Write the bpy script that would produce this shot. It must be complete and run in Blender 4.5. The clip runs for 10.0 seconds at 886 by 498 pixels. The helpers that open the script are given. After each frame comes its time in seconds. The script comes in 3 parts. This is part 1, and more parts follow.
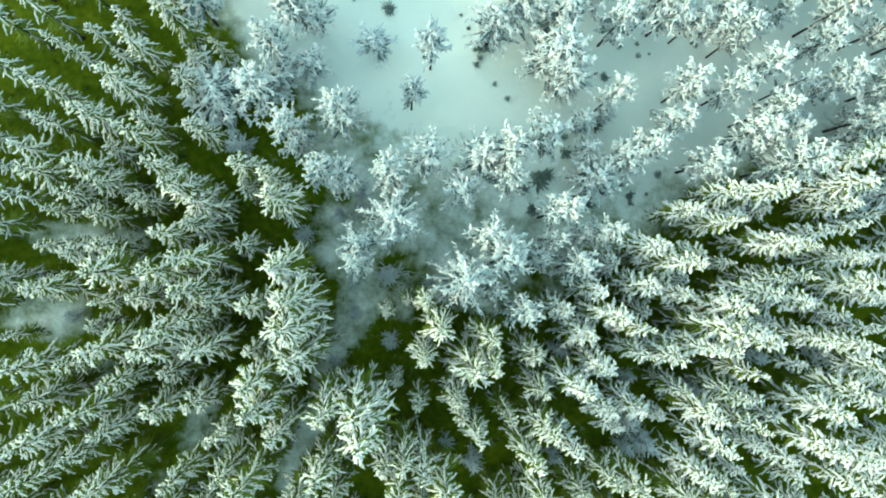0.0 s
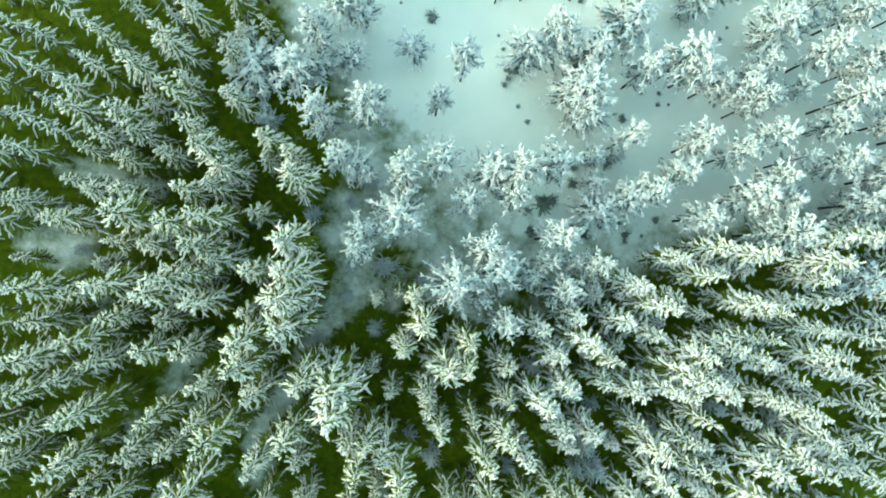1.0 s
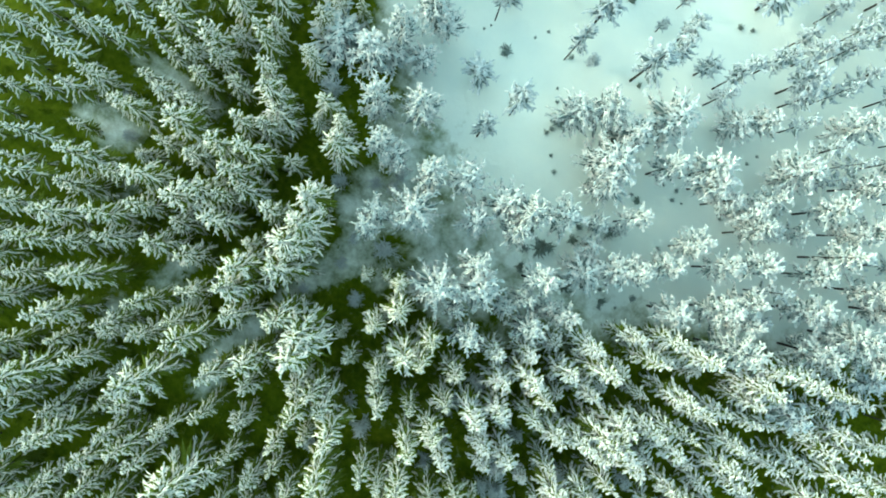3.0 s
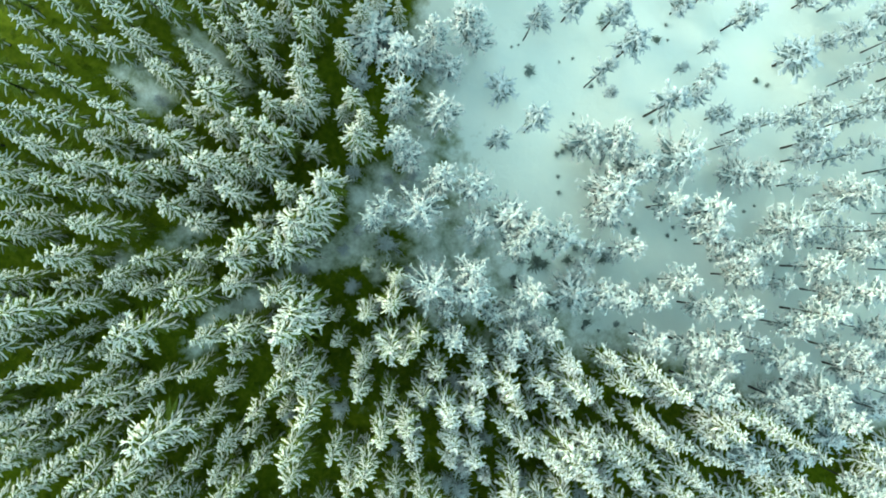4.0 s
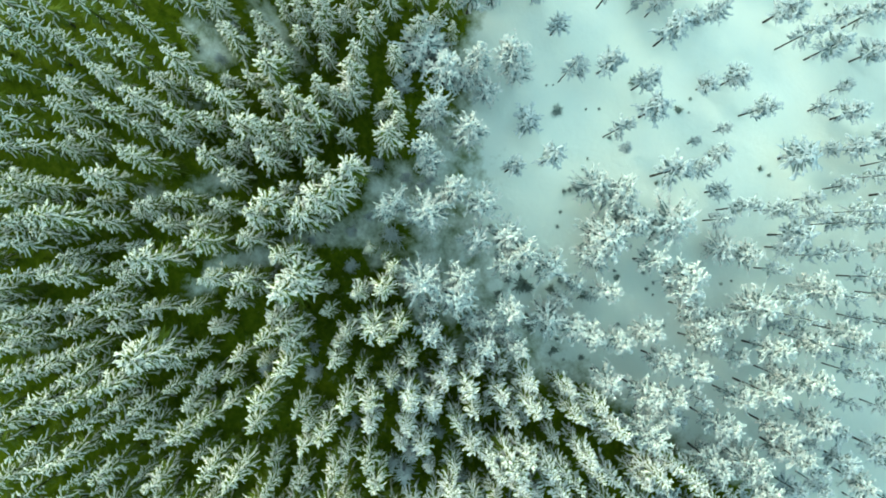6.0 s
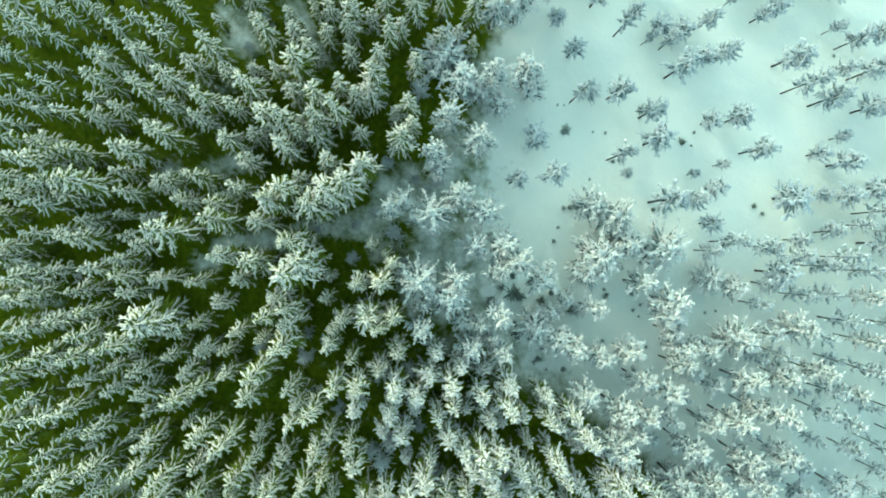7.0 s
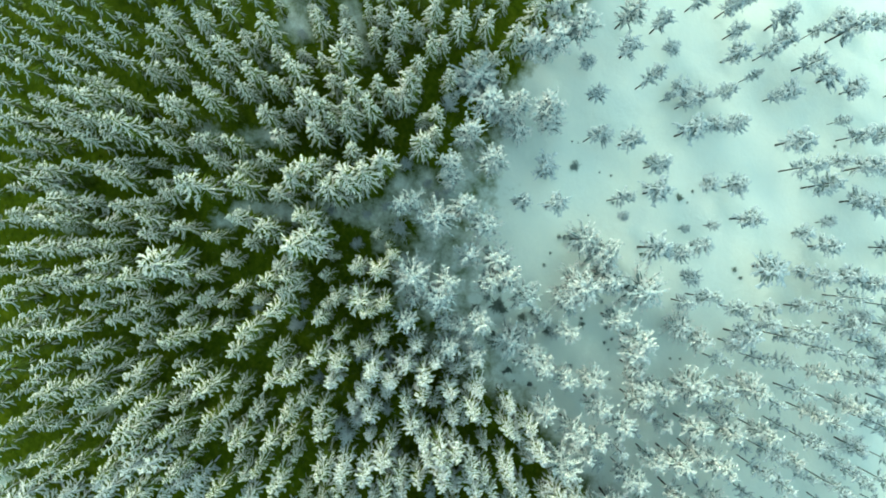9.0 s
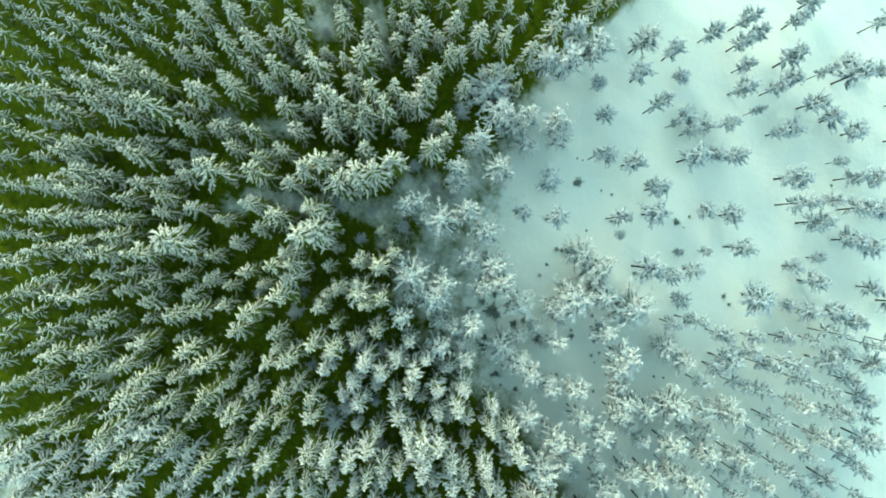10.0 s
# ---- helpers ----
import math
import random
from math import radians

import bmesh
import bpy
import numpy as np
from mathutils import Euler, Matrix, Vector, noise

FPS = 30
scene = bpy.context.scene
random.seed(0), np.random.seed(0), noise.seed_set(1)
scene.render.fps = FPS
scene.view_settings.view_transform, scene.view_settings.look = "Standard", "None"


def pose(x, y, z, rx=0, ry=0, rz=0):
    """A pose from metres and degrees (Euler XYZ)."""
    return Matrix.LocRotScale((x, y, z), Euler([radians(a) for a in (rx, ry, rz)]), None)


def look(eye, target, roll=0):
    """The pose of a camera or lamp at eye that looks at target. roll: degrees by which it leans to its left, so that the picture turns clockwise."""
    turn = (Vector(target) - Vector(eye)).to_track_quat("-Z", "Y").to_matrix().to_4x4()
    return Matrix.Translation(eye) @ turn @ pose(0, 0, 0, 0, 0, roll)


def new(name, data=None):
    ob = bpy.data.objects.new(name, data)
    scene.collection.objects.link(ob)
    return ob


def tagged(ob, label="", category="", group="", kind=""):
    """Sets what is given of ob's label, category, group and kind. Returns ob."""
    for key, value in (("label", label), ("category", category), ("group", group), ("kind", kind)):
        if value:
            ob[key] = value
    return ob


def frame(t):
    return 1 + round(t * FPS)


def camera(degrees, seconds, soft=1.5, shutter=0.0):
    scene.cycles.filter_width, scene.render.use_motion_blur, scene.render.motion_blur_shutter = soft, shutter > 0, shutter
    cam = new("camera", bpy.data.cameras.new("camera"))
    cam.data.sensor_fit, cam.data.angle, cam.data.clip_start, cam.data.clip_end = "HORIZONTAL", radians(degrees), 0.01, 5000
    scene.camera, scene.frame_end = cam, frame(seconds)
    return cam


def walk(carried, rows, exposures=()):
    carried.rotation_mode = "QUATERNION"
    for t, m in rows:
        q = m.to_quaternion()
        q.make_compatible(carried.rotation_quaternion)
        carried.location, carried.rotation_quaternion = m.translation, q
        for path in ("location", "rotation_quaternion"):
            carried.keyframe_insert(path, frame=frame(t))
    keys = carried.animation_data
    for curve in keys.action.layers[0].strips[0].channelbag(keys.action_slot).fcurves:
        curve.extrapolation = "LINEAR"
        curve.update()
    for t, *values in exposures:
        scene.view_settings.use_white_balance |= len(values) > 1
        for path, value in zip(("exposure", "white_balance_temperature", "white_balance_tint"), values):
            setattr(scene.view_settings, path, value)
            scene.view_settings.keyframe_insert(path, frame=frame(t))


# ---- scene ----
cam = camera(74.0, 10.0, soft=1.85)

# seconds, place, lean about the picture's two axes, turn about the plumb line
PATH = [
    (0, 1.04, -0.12, 61.72, 1.07, -3.28, -0.16),
    (0.5, 1.06, -0.11, 63.03, 0.93, -3.40, 4.70),
    (1, 1.06, -0.18, 64.59, 0.75, -3.50, 10.46),
    (1.5, 1.05, -0.21, 65.94, 0.58, -3.59, 16.09),
    (2, 1.03, -0.23, 67.37, 0.37, -3.65, 21.89),
    (2.5, 1.03, -0.24, 68.69, 0.17, -3.67, 26.72),
    (4, 1.01, -0.29, 72.85, -0.31, -3.57, 39.56),
    (4.5, 1.03, -0.35, 74.27, -0.40, -3.47, 42.60),
    (5, 1.09, -0.32, 75.89, -0.51, -3.42, 46.49),
    (5.5, 1.14, -0.31, 77.34, -0.61, -3.35, 50.06),
    (7, 1.32, -0.27, 81.84, -0.69, -3.10, 59.22),
    (7.5, 1.44, -0.24, 83.41, -0.70, -2.99, 62.56),
    (8, 1.55, -0.16, 84.93, -0.73, -2.86, 65.40),
    (8.5, 1.61, -0.09, 86.53, -0.74, -2.77, 68.12),
    (9, 1.63, -0.00, 88.01, -0.77, -2.63, 70.51),
    (9.5, 1.59, 0.09, 89.47, -0.79, -2.47, 73.09),
    (10, 1.58, 0.23, 90.88, -0.83, -2.30, 75.60),
]


def hover(x, y, z, a, b, turn):
    """A camera that looks down, leaning by the small angles a and b."""
    axis = Vector((a, b, 0))
    lean = Matrix.Rotation(radians(axis.length), 4, axis.normalized())
    return Matrix.Translation((x, y, z)) @ Matrix.Rotation(radians(turn), 4, "Z") @ lean


LOOK = [(0.0, 0.69, 5600, -28), (5.0, 0.53, 5600, -29), (10.0, 0.29, 5600, -31)]
walk(cam, [(t, hover(x, y, z, a, b, turn)) for t, x, y, z, a, b, turn in PATH], LOOK)

# ---- light: a bright winter overcast ----
world = bpy.data.worlds.new("winter_sky")
scene.world = world
world.use_nodes = True
wn, wl = world.node_tree.nodes, world.node_tree.links
sky = wn.new("ShaderNodeTexSky")
sky.sky_type, sky.sun_disc = "NISHITA", False
sky.sun_elevation, sky.sun_rotation = radians(23), radians(293)
sky.air_density, sky.dust_density, sky.ozone_density = 1.0, 4.0, 1.0
cloud = wn.new("ShaderNodeMix")
cloud.data_type = "RGBA"
cloud.inputs[0].default_value = 0.55
cloud.inputs[7].default_value = (4.55, 4.9, 5.15, 1)
wl.new(sky.outputs[0], cloud.inputs[6])
wl.new(cloud.outputs[2], wn["Background"].inputs[0])
wn["Background"].inputs[1].default_value = 0.225

sun = new("sun", bpy.data.lights.new("sun", "SUN"))
sun.data.energy, sun.data.angle, sun.data.color = 2.9, radians(22), (1.0, 0.745, 0.585)
sun.matrix_world = look((-92, -40, 42), (0, 0, 0))


# ---- materials ----
def material(name, rough=0.8):
    m = bpy.data.materials.new(name)
    m.use_nodes = True
    n, l = m.node_tree.nodes, m.node_tree.links
    n["Principled BSDF"].inputs["Roughness"].default_value = rough
    n["Principled BSDF"].inputs["Specular IOR Level"].default_value = 0.08
    return m, n, l, n["Principled BSDF"]


def noise_of(n, l, scale, detail=4, rough=0.6, source="Object"):
    tex, co = n.new("ShaderNodeTexNoise"), n.new("ShaderNodeTexCoord")
    tex.inputs["Scale"].default_value, tex.inputs["Detail"].default_value, tex.inputs["Roughness"].default_value = scale, detail, rough
    l.new(co.outputs[source], tex.inputs["Vector"])
    return tex.outputs[0]


def ramp(n, l, value, stops):
    r = n.new("ShaderNodeValToRGB")
    r.color_ramp.elements[0].position, r.color_ramp.elements[0].color = stops[0][0], (*stops[0][1], 1)
    r.color_ramp.elements[1].position, r.color_ramp.elements[1].color = stops[-1][0], (*stops[-1][1], 1)
    for at, colour in stops[1:-1]:
        r.color_ramp.elements.new(at).color = (*colour, 1)
    l.new(value, r.inputs[0])
    return r.outputs[0]


def mixed(n, l, fac, a, b):
    mx = n.new("ShaderNodeMix")
    mx.data_type = "RGBA"
    l.new(fac, mx.inputs[0])
    for socket, v in ((mx.inputs[6], a), (mx.inputs[7], b)):
        if isinstance(v, tuple):
            socket.default_value = (*v, 1)
        else:
            l.new(v, socket)
    return mx.outputs[2]


def math_of(n, l, op, a, b=0.0, clamp=False):
    node = n.new("ShaderNodeMath")
    node.operation, node.use_clamp = op, clamp
    for socket, v in zip(node.inputs, (a, b)):
        if isinstance(v, (int, float)):
            socket.default_value = v
        else:
            l.new(v, socket)
    return node.outputs[0]


def bump(n, l, shader, height, strength, distance):
    b = n.new("ShaderNodeBump")
    b.inputs["Strength"].default_value, b.inputs["Distance"].default_value = strength, distance
    l.new(height, b.inputs["Height"])
    l.new(b.outputs[0], shader.inputs["Normal"])


def laden(name, shaded_snow, sunlit_snow, needle, cover):
    """Snow that lies on boughs: needles show on the faces that look down and in small gaps. Noise paints shade and warm
    sunlight into the snow's colour.
    """
    m, n, l, s = material(name, 0.75)
    fine, broad = noise_of(n, l, 9.0), noise_of(n, l, 2.6, 4, 0.7)
    white = ramp(n, l, broad, [(0.34, shaded_snow), (0.52, tuple((a + b) / 2 for a, b in zip(shaded_snow, sunlit_snow))), (0.66, sunlit_snow)])
    geo, sep = n.new("ShaderNodeNewGeometry"), n.new("ShaderNodeSeparateXYZ")
    l.new(geo.outputs["Normal"], sep.inputs[0])
    up = math_of(n, l, "MULTIPLY_ADD", sep.outputs[2], 1.6)
    up.node.inputs[2].default_value = cover
    lie = math_of(n, l, "ADD", up, math_of(n, l, "MULTIPLY", math_of(n, l, "SUBTRACT", fine, 0.5), 2.2))
    shoot_luck = math_of(n, l, "MULTIPLY", math_of(n, l, "SUBTRACT", geo.outputs["Random Per Island"], 0.62), 1.3)
    info = n.new("ShaderNodeObjectInfo")
    tree_luck = math_of(n, l, "MULTIPLY", math_of(n, l, "SUBTRACT", info.outputs["Random"], 0.5), 0.9)
    lie = math_of(n, l, "ADD", lie, math_of(n, l, "ADD", shoot_luck, tree_luck), True)
    tone = math_of(n, l, "MULTIPLY_ADD", info.outputs["Random"], 0.5)
    tone.node.inputs[2].default_value = 0.6
    dark = n.new("ShaderNodeVectorMath")
    dark.operation = "SCALE"
    dark.inputs[0].default_value = needle
    l.new(tone, dark.inputs["Scale"])
    l.new(mixed(n, l, lie, dark.outputs[0], white), s.inputs["Base Color"])
    bump(n, l, s, fine, 0.5, 0.05)
    return m


def plain(name, stops, scale, rough=0.85, strength=0.5, distance=0.03):
    m, n, l, s = material(name, rough)
    v = noise_of(n, l, scale)
    l.new(ramp(n, l, v, stops), s.inputs["Base Color"])
    bump(n, l, s, v, strength, distance)
    return m


# first tint is snow painted as in shade, second as in sun, then needles
SNOW_SPRUCE = laden("snow_on_spruce", (0.45, 0.51, 0.49), (0.98, 0.90, 0.82), (0.080, 0.118, 0.024), 0.48)
SNOW_HEAVY = laden("heavy_snow_on_spruce", (0.46, 0.52, 0.54), (0.93, 0.89, 0.87), (0.095, 0.125, 0.060), 0.88)
SNOW_PATCHY = laden("patchy_snow_on_spruce", (0.36, 0.45, 0.44), (0.92, 0.86, 0.80), (0.075, 0.112, 0.025), 0.18)
# on pines, frosted needles and rime also carry bluish shade in their colour
SNOW_PINE = laden("snow_on_pine", (0.40, 0.51, 0.53), (0.88, 0.825, 0.79), (0.21, 0.28, 0.28), 0.70)
SNOW_THIN = laden("rime_on_pine", (0.36, 0.45, 0.50), (0.66, 0.69, 0.71), (0.24, 0.31, 0.335), 0.72)
NEEDLES = plain("spruce_needles", [(0.3, (0.092, 0.124, 0.010)), (0.7, (0.160, 0.205, 0.036))], 6.0)
MOSSY = plain("bilberry_leaves", [(0.35, (0.066, 0.100, 0.003)), (0.55, (0.115, 0.158, 0.006)), (0.72, (0.19, 0.21, 0.07))], 0.8)
PINE_NEEDLES = plain("pine_needles", [(0.3, (0.13, 0.175, 0.17)), (0.7, (0.23, 0.29, 0.29))], 6.0)
BARK = plain("bark", [(0.3, (0.030, 0.030, 0.028)), (0.7, (0.080, 0.078, 0.072))], 5.0)
FROST = plain("hoar_frost", [(0.3, (0.42, 0.47, 0.50)), (0.7, (0.66, 0.70, 0.73))], 4.0)
SHRUB = plain("bare_shrub", [(0.3, (0.17, 0.21, 0.19)), (0.7, (0.36, 0.42, 0.42))], 5.0)

JUNIPER = plain("juniper_needles", [(0.3, (0.14, 0.18, 0.15)), (0.6, (0.24, 0.29, 0.265)), (0.75, (0.34, 0.40, 0.40))], 3.0)


def ground_material():
    m, n, l, s = material("snow_and_moss", 0.85)
    at = n.new("ShaderNodeAttribute")
    at.attribute_name = "snow_cover"
    ragged = math_of(n, l, "SUBTRACT", noise_of(n, l, 0.33, 8, 0.68), 0.5)
    lie = math_of(n, l, "MULTIPLY_ADD", ragged, 1.9)
    l.new(at.outputs["Fac"], lie.node.inputs[2])
    lie = ramp(n, l, lie, [(0.22, (0, 0, 0)), (0.85, (1, 1, 1))])
    # broad noise puts bluish shade and a paler sunlit tint into the snow
    white = ramp(n, l, noise_of(n, l, 0.045, 5), [(0.3, (0.64, 0.72, 0.72)), (0.7, (0.80, 0.83, 0.755))])
    moss = ramp(n, l, noise_of(n, l, 1.3, 6), [(0.3, (0.050, 0.078, 0.001)), (0.55, (0.094, 0.126, 0.003)), (0.75, (0.145, 0.166, 0.014))])
    l.new(mixed(n, l, lie, moss, white), s.inputs["Base Color"])
    bump(n, l, s, noise_of(n, l, 0.9, 6), 0.35, 0.25)
    return m


GROUND = ground_material()

# ---- the lie of the land ----
EDGE_X = (-80, -27.5, -24.0, -19.6, -14.7, -4.4, 3.6, 11.0, 16.5, 24.4, 30.7, 36.0, 46.0, 62.0, 90)
EDGE_Y = (100, 43.5, 36.0, 27.0, 19.9, 13.0, 5.5, 0.5, -0.6, 1.8, 5.6, 9.0, 12.5, 19.5, 34)
# snow that lies open within the wood: two ends and a half width
PATCHES = [
    ((-11.5, -22.5), (-8.0, -16.5), 1.6), ((-8.0, -16.5), (-7.2, -10.5), 1.7), ((-7.2, -10.5), (-4.4, -5.0), 1.7), ((-4.4, -5.0), (-3.7, -1.0), 2.0),
    ((-3.7, -1.0), (-7.5, 1.0), 1.8), ((-38.0, -5.0), (-33.0, -5.4), 2.2), ((-36.0, 2.5), (-27.0, 2.0), 1.6), ((-20.8, -17.5), (-17.5, -18.5), 1.6),
    ((-20.6, -16.0), (-19.6, -13.6), 1.5), ((-32.0, -12.0), (-30.0, -11.0), 1.3), ((-24.0, -24.0), (-23.0, -22.6), 1.4), ((-11.0, -26.5), (-10.0, -25.0), 1.2),
    ((-22.0, -46.5), (-17.5, -46.0), 1.8), ((16.4, -69.5), (22, -68.5), 3.8), ((9.6, -51.8), (8.0, -50.6), 1.6), ((3.1, 1.0), (11.7, -1.6), 1.8),
    ((-2.0, 3.0), (3.0, 1.0), 1.8), ((-2.0, 5.0), (8.0, 1.5), 3.4), ((-8, 12), (-3, 7), 2.5), ((-4.4, -5.0), (1.0, -4.2), 1.8),
    ((-6.5, 3.5), (-2.0, 3.0), 2.2), ((4.0, -3.0), (9.5, -4.6), 1.5),
]


def into_open(x, y):
    """Metres beyond the edge of the wood, into the snowfield."""
    return y - np.interp(x, EDGE_X, EDGE_Y)


def patch_depth(x, y):
    """How far within an open patch a place lies, in metres."""
    best = np.full(np.shape(x), -9.0)
    for (ax, ay), (bx, by), half in PATCHES:
        k = np.clip(((x - ax) * (bx - ax) + (y - ay) * (by - ay)) / ((bx - ax) ** 2 + (by - ay) ** 2), 0, 1)
        best = np.maximum(best, half - np.hypot(x - ax - k * (bx - ax), y - ay - k * (by - ay)))
    return best


def swell(x, y):
    """The ground's height."""
    return 0.16 * np.sin(x * 0.11 + 1.0) * np.cos(y * 0.09) + 0.07 * np.sin(x * 0.43 + y * 0.31) + 0.04 * np.sin(x * 0.9 - y * 1.1)


def mesh_of(name, verts, faces, mat, smooth=True):
    me = bpy.data.meshes.new(name)
    me.from_pydata(verts, [], faces)
    me.materials.append(mat)
    if smooth:
        me.polygons.foreach_set("use_smooth", np.ones(len(me.polygons), bool))
    me.update()
    return me


def build_ground():
    near = np.arange(-96, 96.1, 1.2)
    far = np.array([100, 110, 130, 170, 250, 400, 700, 1200, 2000.0])
    line = np.concatenate([-far[::-1], near, far])
    n = len(line)
    gx, gy = np.meshgrid(line, line, indexing="ij")
    gz = swell(gx, gy)
    verts = np.stack([gx, gy, gz], -1).reshape(-1, 3)
    i = (np.arange(n - 1)[:, None] * n + np.arange(n - 1)[None]).ravel()
    faces = np.stack([i, i + n, i + n + 1, i + 1], 1)
    me = mesh_of("ground", verts.tolist(), faces.tolist(), GROUND)
    fade = np.interp(gx, (-8, 4, 22, 32), (6.0, 17.0, 17.0, 7.0))
    # patch cover is capped: moss mixed into their snow dims it like deep shade
    cover = np.maximum(np.clip(0.47 + into_open(gx, gy) / fade, -0.12, 1.8), np.clip(0.34 + patch_depth(gx, gy) / 3.2, 0, 0.66))
    cover = np.maximum(cover, np.interp(np.hypot(gx, gy), (105, 140), (-0.12, 1.4)))
    me.attributes.new("snow_cover", "FLOAT", "POINT").data.foreach_set("value", cover.ravel().astype(np.float32))
    tagged(new("ground", me), "snow-covered forest ground with dark moss showing under the trees", "ground", kind="structure")


build_ground()


# ---- trees ----
class Soup:
    """Vertices and faces of one mesh in the making."""

    def __init__(self):
        self.v, self.f = [], []

    def shoot(self, points, radii, sides=3, flat=1.0, open_below=False):
        """A tapered rod along points; a last radius of 0 makes a tip; snow is open towards its bough."""
        rings = []
        for k, (p, r) in enumerate(zip(points, radii)):
            a, b = points[max(k - 1, 0)], points[min(k + 1, len(points) - 1)]
            way = (b - a).normalized()
            side = way.cross(Vector((0, 0, 1)))
            side = side.normalized() if side.length > 0.05 else Vector((1, 0, 0))
            top = side.cross(way)
            start = len(self.v)
            if r == 0:
                self.v.append(p)
                rings.append([start])
                continue
            for s in range(sides):
                g = 2 * math.pi * s / sides + math.pi / 2
                self.v.append(p + side * (r * math.cos(g)) + top * (r * flat * math.sin(g)))
            rings.append(list(range(start, start + sides)))
        for lo, hi in zip(rings, rings[1:]):
            for s in (0, 2) if open_below else range(sides):
                e = (s + 1) % sides
                self.f.append((lo[s], lo[e], hi[0]) if len(hi) == 1 else (lo[s], lo[e], hi[e], hi[s]))

    def frond(self, root, tip, width, sag):
        """A flat spray of needles."""
        way = tip - root
        side = way.cross(Vector((0, 0, 1))).normalized() * width
        mid = root + way * 0.45 - Vector((0, 0, sag))
        k = len(self.v)
        self.v += [root, mid + side, tip, mid - side]
        self.f += [(k, k + 1, k + 2), (k, k + 2, k + 3)]

    def mesh(self, name, mat, smooth=True):
        return mesh_of(name, [tuple(p) for p in self.v], self.f, mat, smooth)


def heading(azimuth, elevation):
    return Vector((math.cos(azimuth) * math.cos(elevation), math.sin(azimuth) * math.cos(elevation), math.sin(elevation)))


UP = Vector((0, 0, 1))


def spruce_meshes(seed, reach, rich=True, height=14.0, clumpy=False, laden_with=None):
    """Trunk, needle sprays and snow of one spruce, 14 m tall, its boughs bowed down by the snow."""
    rnd = random.Random(seed)
    trunk, green, white = Soup(), Soup(), Soup()
    trunk.shoot([Vector((0, 0, -0.3)), Vector((0, 0, 5)), Vector((0, 0, 10)), Vector((0, 0, height - 0.3))], [0.17, 0.13, 0.08, 0.02], 6 if rich else 4)
    levels = 16 if rich else 11
    for k in range(levels):
        u = k / (levels - 1)
        z = 1.6 + (height - 2.0) * u ** 0.92
        long = reach * (1 - u) ** 0.66 * (0.62 + 0.38 * min(u * 2.6, 1)) + 0.28
        count = (rnd.choice((6, 7, 7)) if laden_with else rnd.choice((7, 8, 8)) if u < 0.85 else 6) if rich else 6
        spin = rnd.uniform(0, 6.28)
        for b in range(count):
            az = spin + 6.283 * b / count + rnd.uniform(-0.45, 0.45)
            el = radians(-34 + 26 * u + 48 * max(u - 0.72, 0) / 0.28 + rnd.uniform(-15, 13))
            size = long * rnd.uniform(0.5, 1.32)
            zz = Vector((0, 0, z + rnd.uniform(-0.45, 0.45)))
            out = heading(az, el)
            bend = heading(az + 1.57, 0) * size * rnd.uniform(-0.13, 0.13)
            elbow = zz + out * size * 0.5 + UP * 0.12 * size + bend
            tip = zz + out * size - UP * (0.06 * size)
            for splay in (-0.16, 0.16):
                beside = heading(az + splay, el)
                green.frond(zz + out * 0.1, zz + beside * size * rnd.uniform(0.8, 1.0) - UP * (0.14 + 0.12 * u), 0.13 * size ** 0.7 * (1.1 - 0.9 * u), 0.08 + 0.10 * u)
            if rnd.random() < (max(0.5 - 1.0 * u, 0.03) if laden_with else max(0.82 - 1.3 * u, 0.06)):
                continue
            thick = (0.048 + 0.020 * min(size, 2.2) + rnd.uniform(-0.012, 0.022)) * (1.0 if rich else 1.3) * (1.15 if laden_with else 0.92)
            white.shoot([zz + out * 0.05, elbow + UP * 0.06, tip + UP * 0.05 - out * 0.07 * size, tip], [thick * 0.8, thick, thick * 0.85, 0], 3, 1.0, True)
            if clumpy:
                for c in range((5 if laden_with and rich else 3) + int(3.0 * size)):
                    at = rnd.uniform(0.2, 1.0)
                    root = zz.lerp(elbow, at * 2) if at < 0.5 else elbow.lerp(tip, at * 2 - 1)
                    way = heading(az + rnd.uniform(-1.15, 1.15) * (1.2 - 0.5 * at), el + rnd.uniform(-0.55, 0.25))
                    d = rnd.uniform(0.2, 0.5) * min(size, 2.0) ** 0.6
                    fat = rnd.uniform(0.048, 0.084) * (1.35 if laden_with else 1.0)
                    white.shoot([root, root + way * d * 0.65 + UP * 0.05, root + way * d - UP * 0.06], [fat * 0.85, fat, 0], 3, 0.95, True)
                    if rnd.random() < 0.4:
                        green.frond(root - UP * 0.06, root + way * (d + 0.12) - UP * 0.16, 0.10, 0.06)
                continue
            sides = [(0.28, 1), (0.36, -1), (0.50, 1), (0.57, -1), (0.72, 1), (0.80, -1)] if size > 0.9 else [(0.45, 1), (0.58, -1)]
            for at, hand in sides if rich else sides[1:3]:
                if rnd.random() < 0.18:
                    continue
                root = zz.lerp(elbow, at * 2) if at < 0.5 else elbow.lerp(tip, at * 2 - 1)
                way = heading(az + hand * rnd.uniform(0.3, 0.75), el + rnd.uniform(-0.4, 0.05))
                reach_side = size * rnd.uniform(0.18, 0.44) * (1.2 - at * 0.7)
                end = root + way * reach_side
                white.shoot([root + UP * 0.03, root + way * reach_side * 0.75 + UP * 0.04, end], [thick * 0.6, thick * rnd.uniform(0.5, 0.8), 0], 3, 1.0, True)
                if rich and rnd.random() < 0.55:
                    green.frond(root - UP * 0.05, end + way * 0.12 - UP * 0.14, 0.11, 0.06)
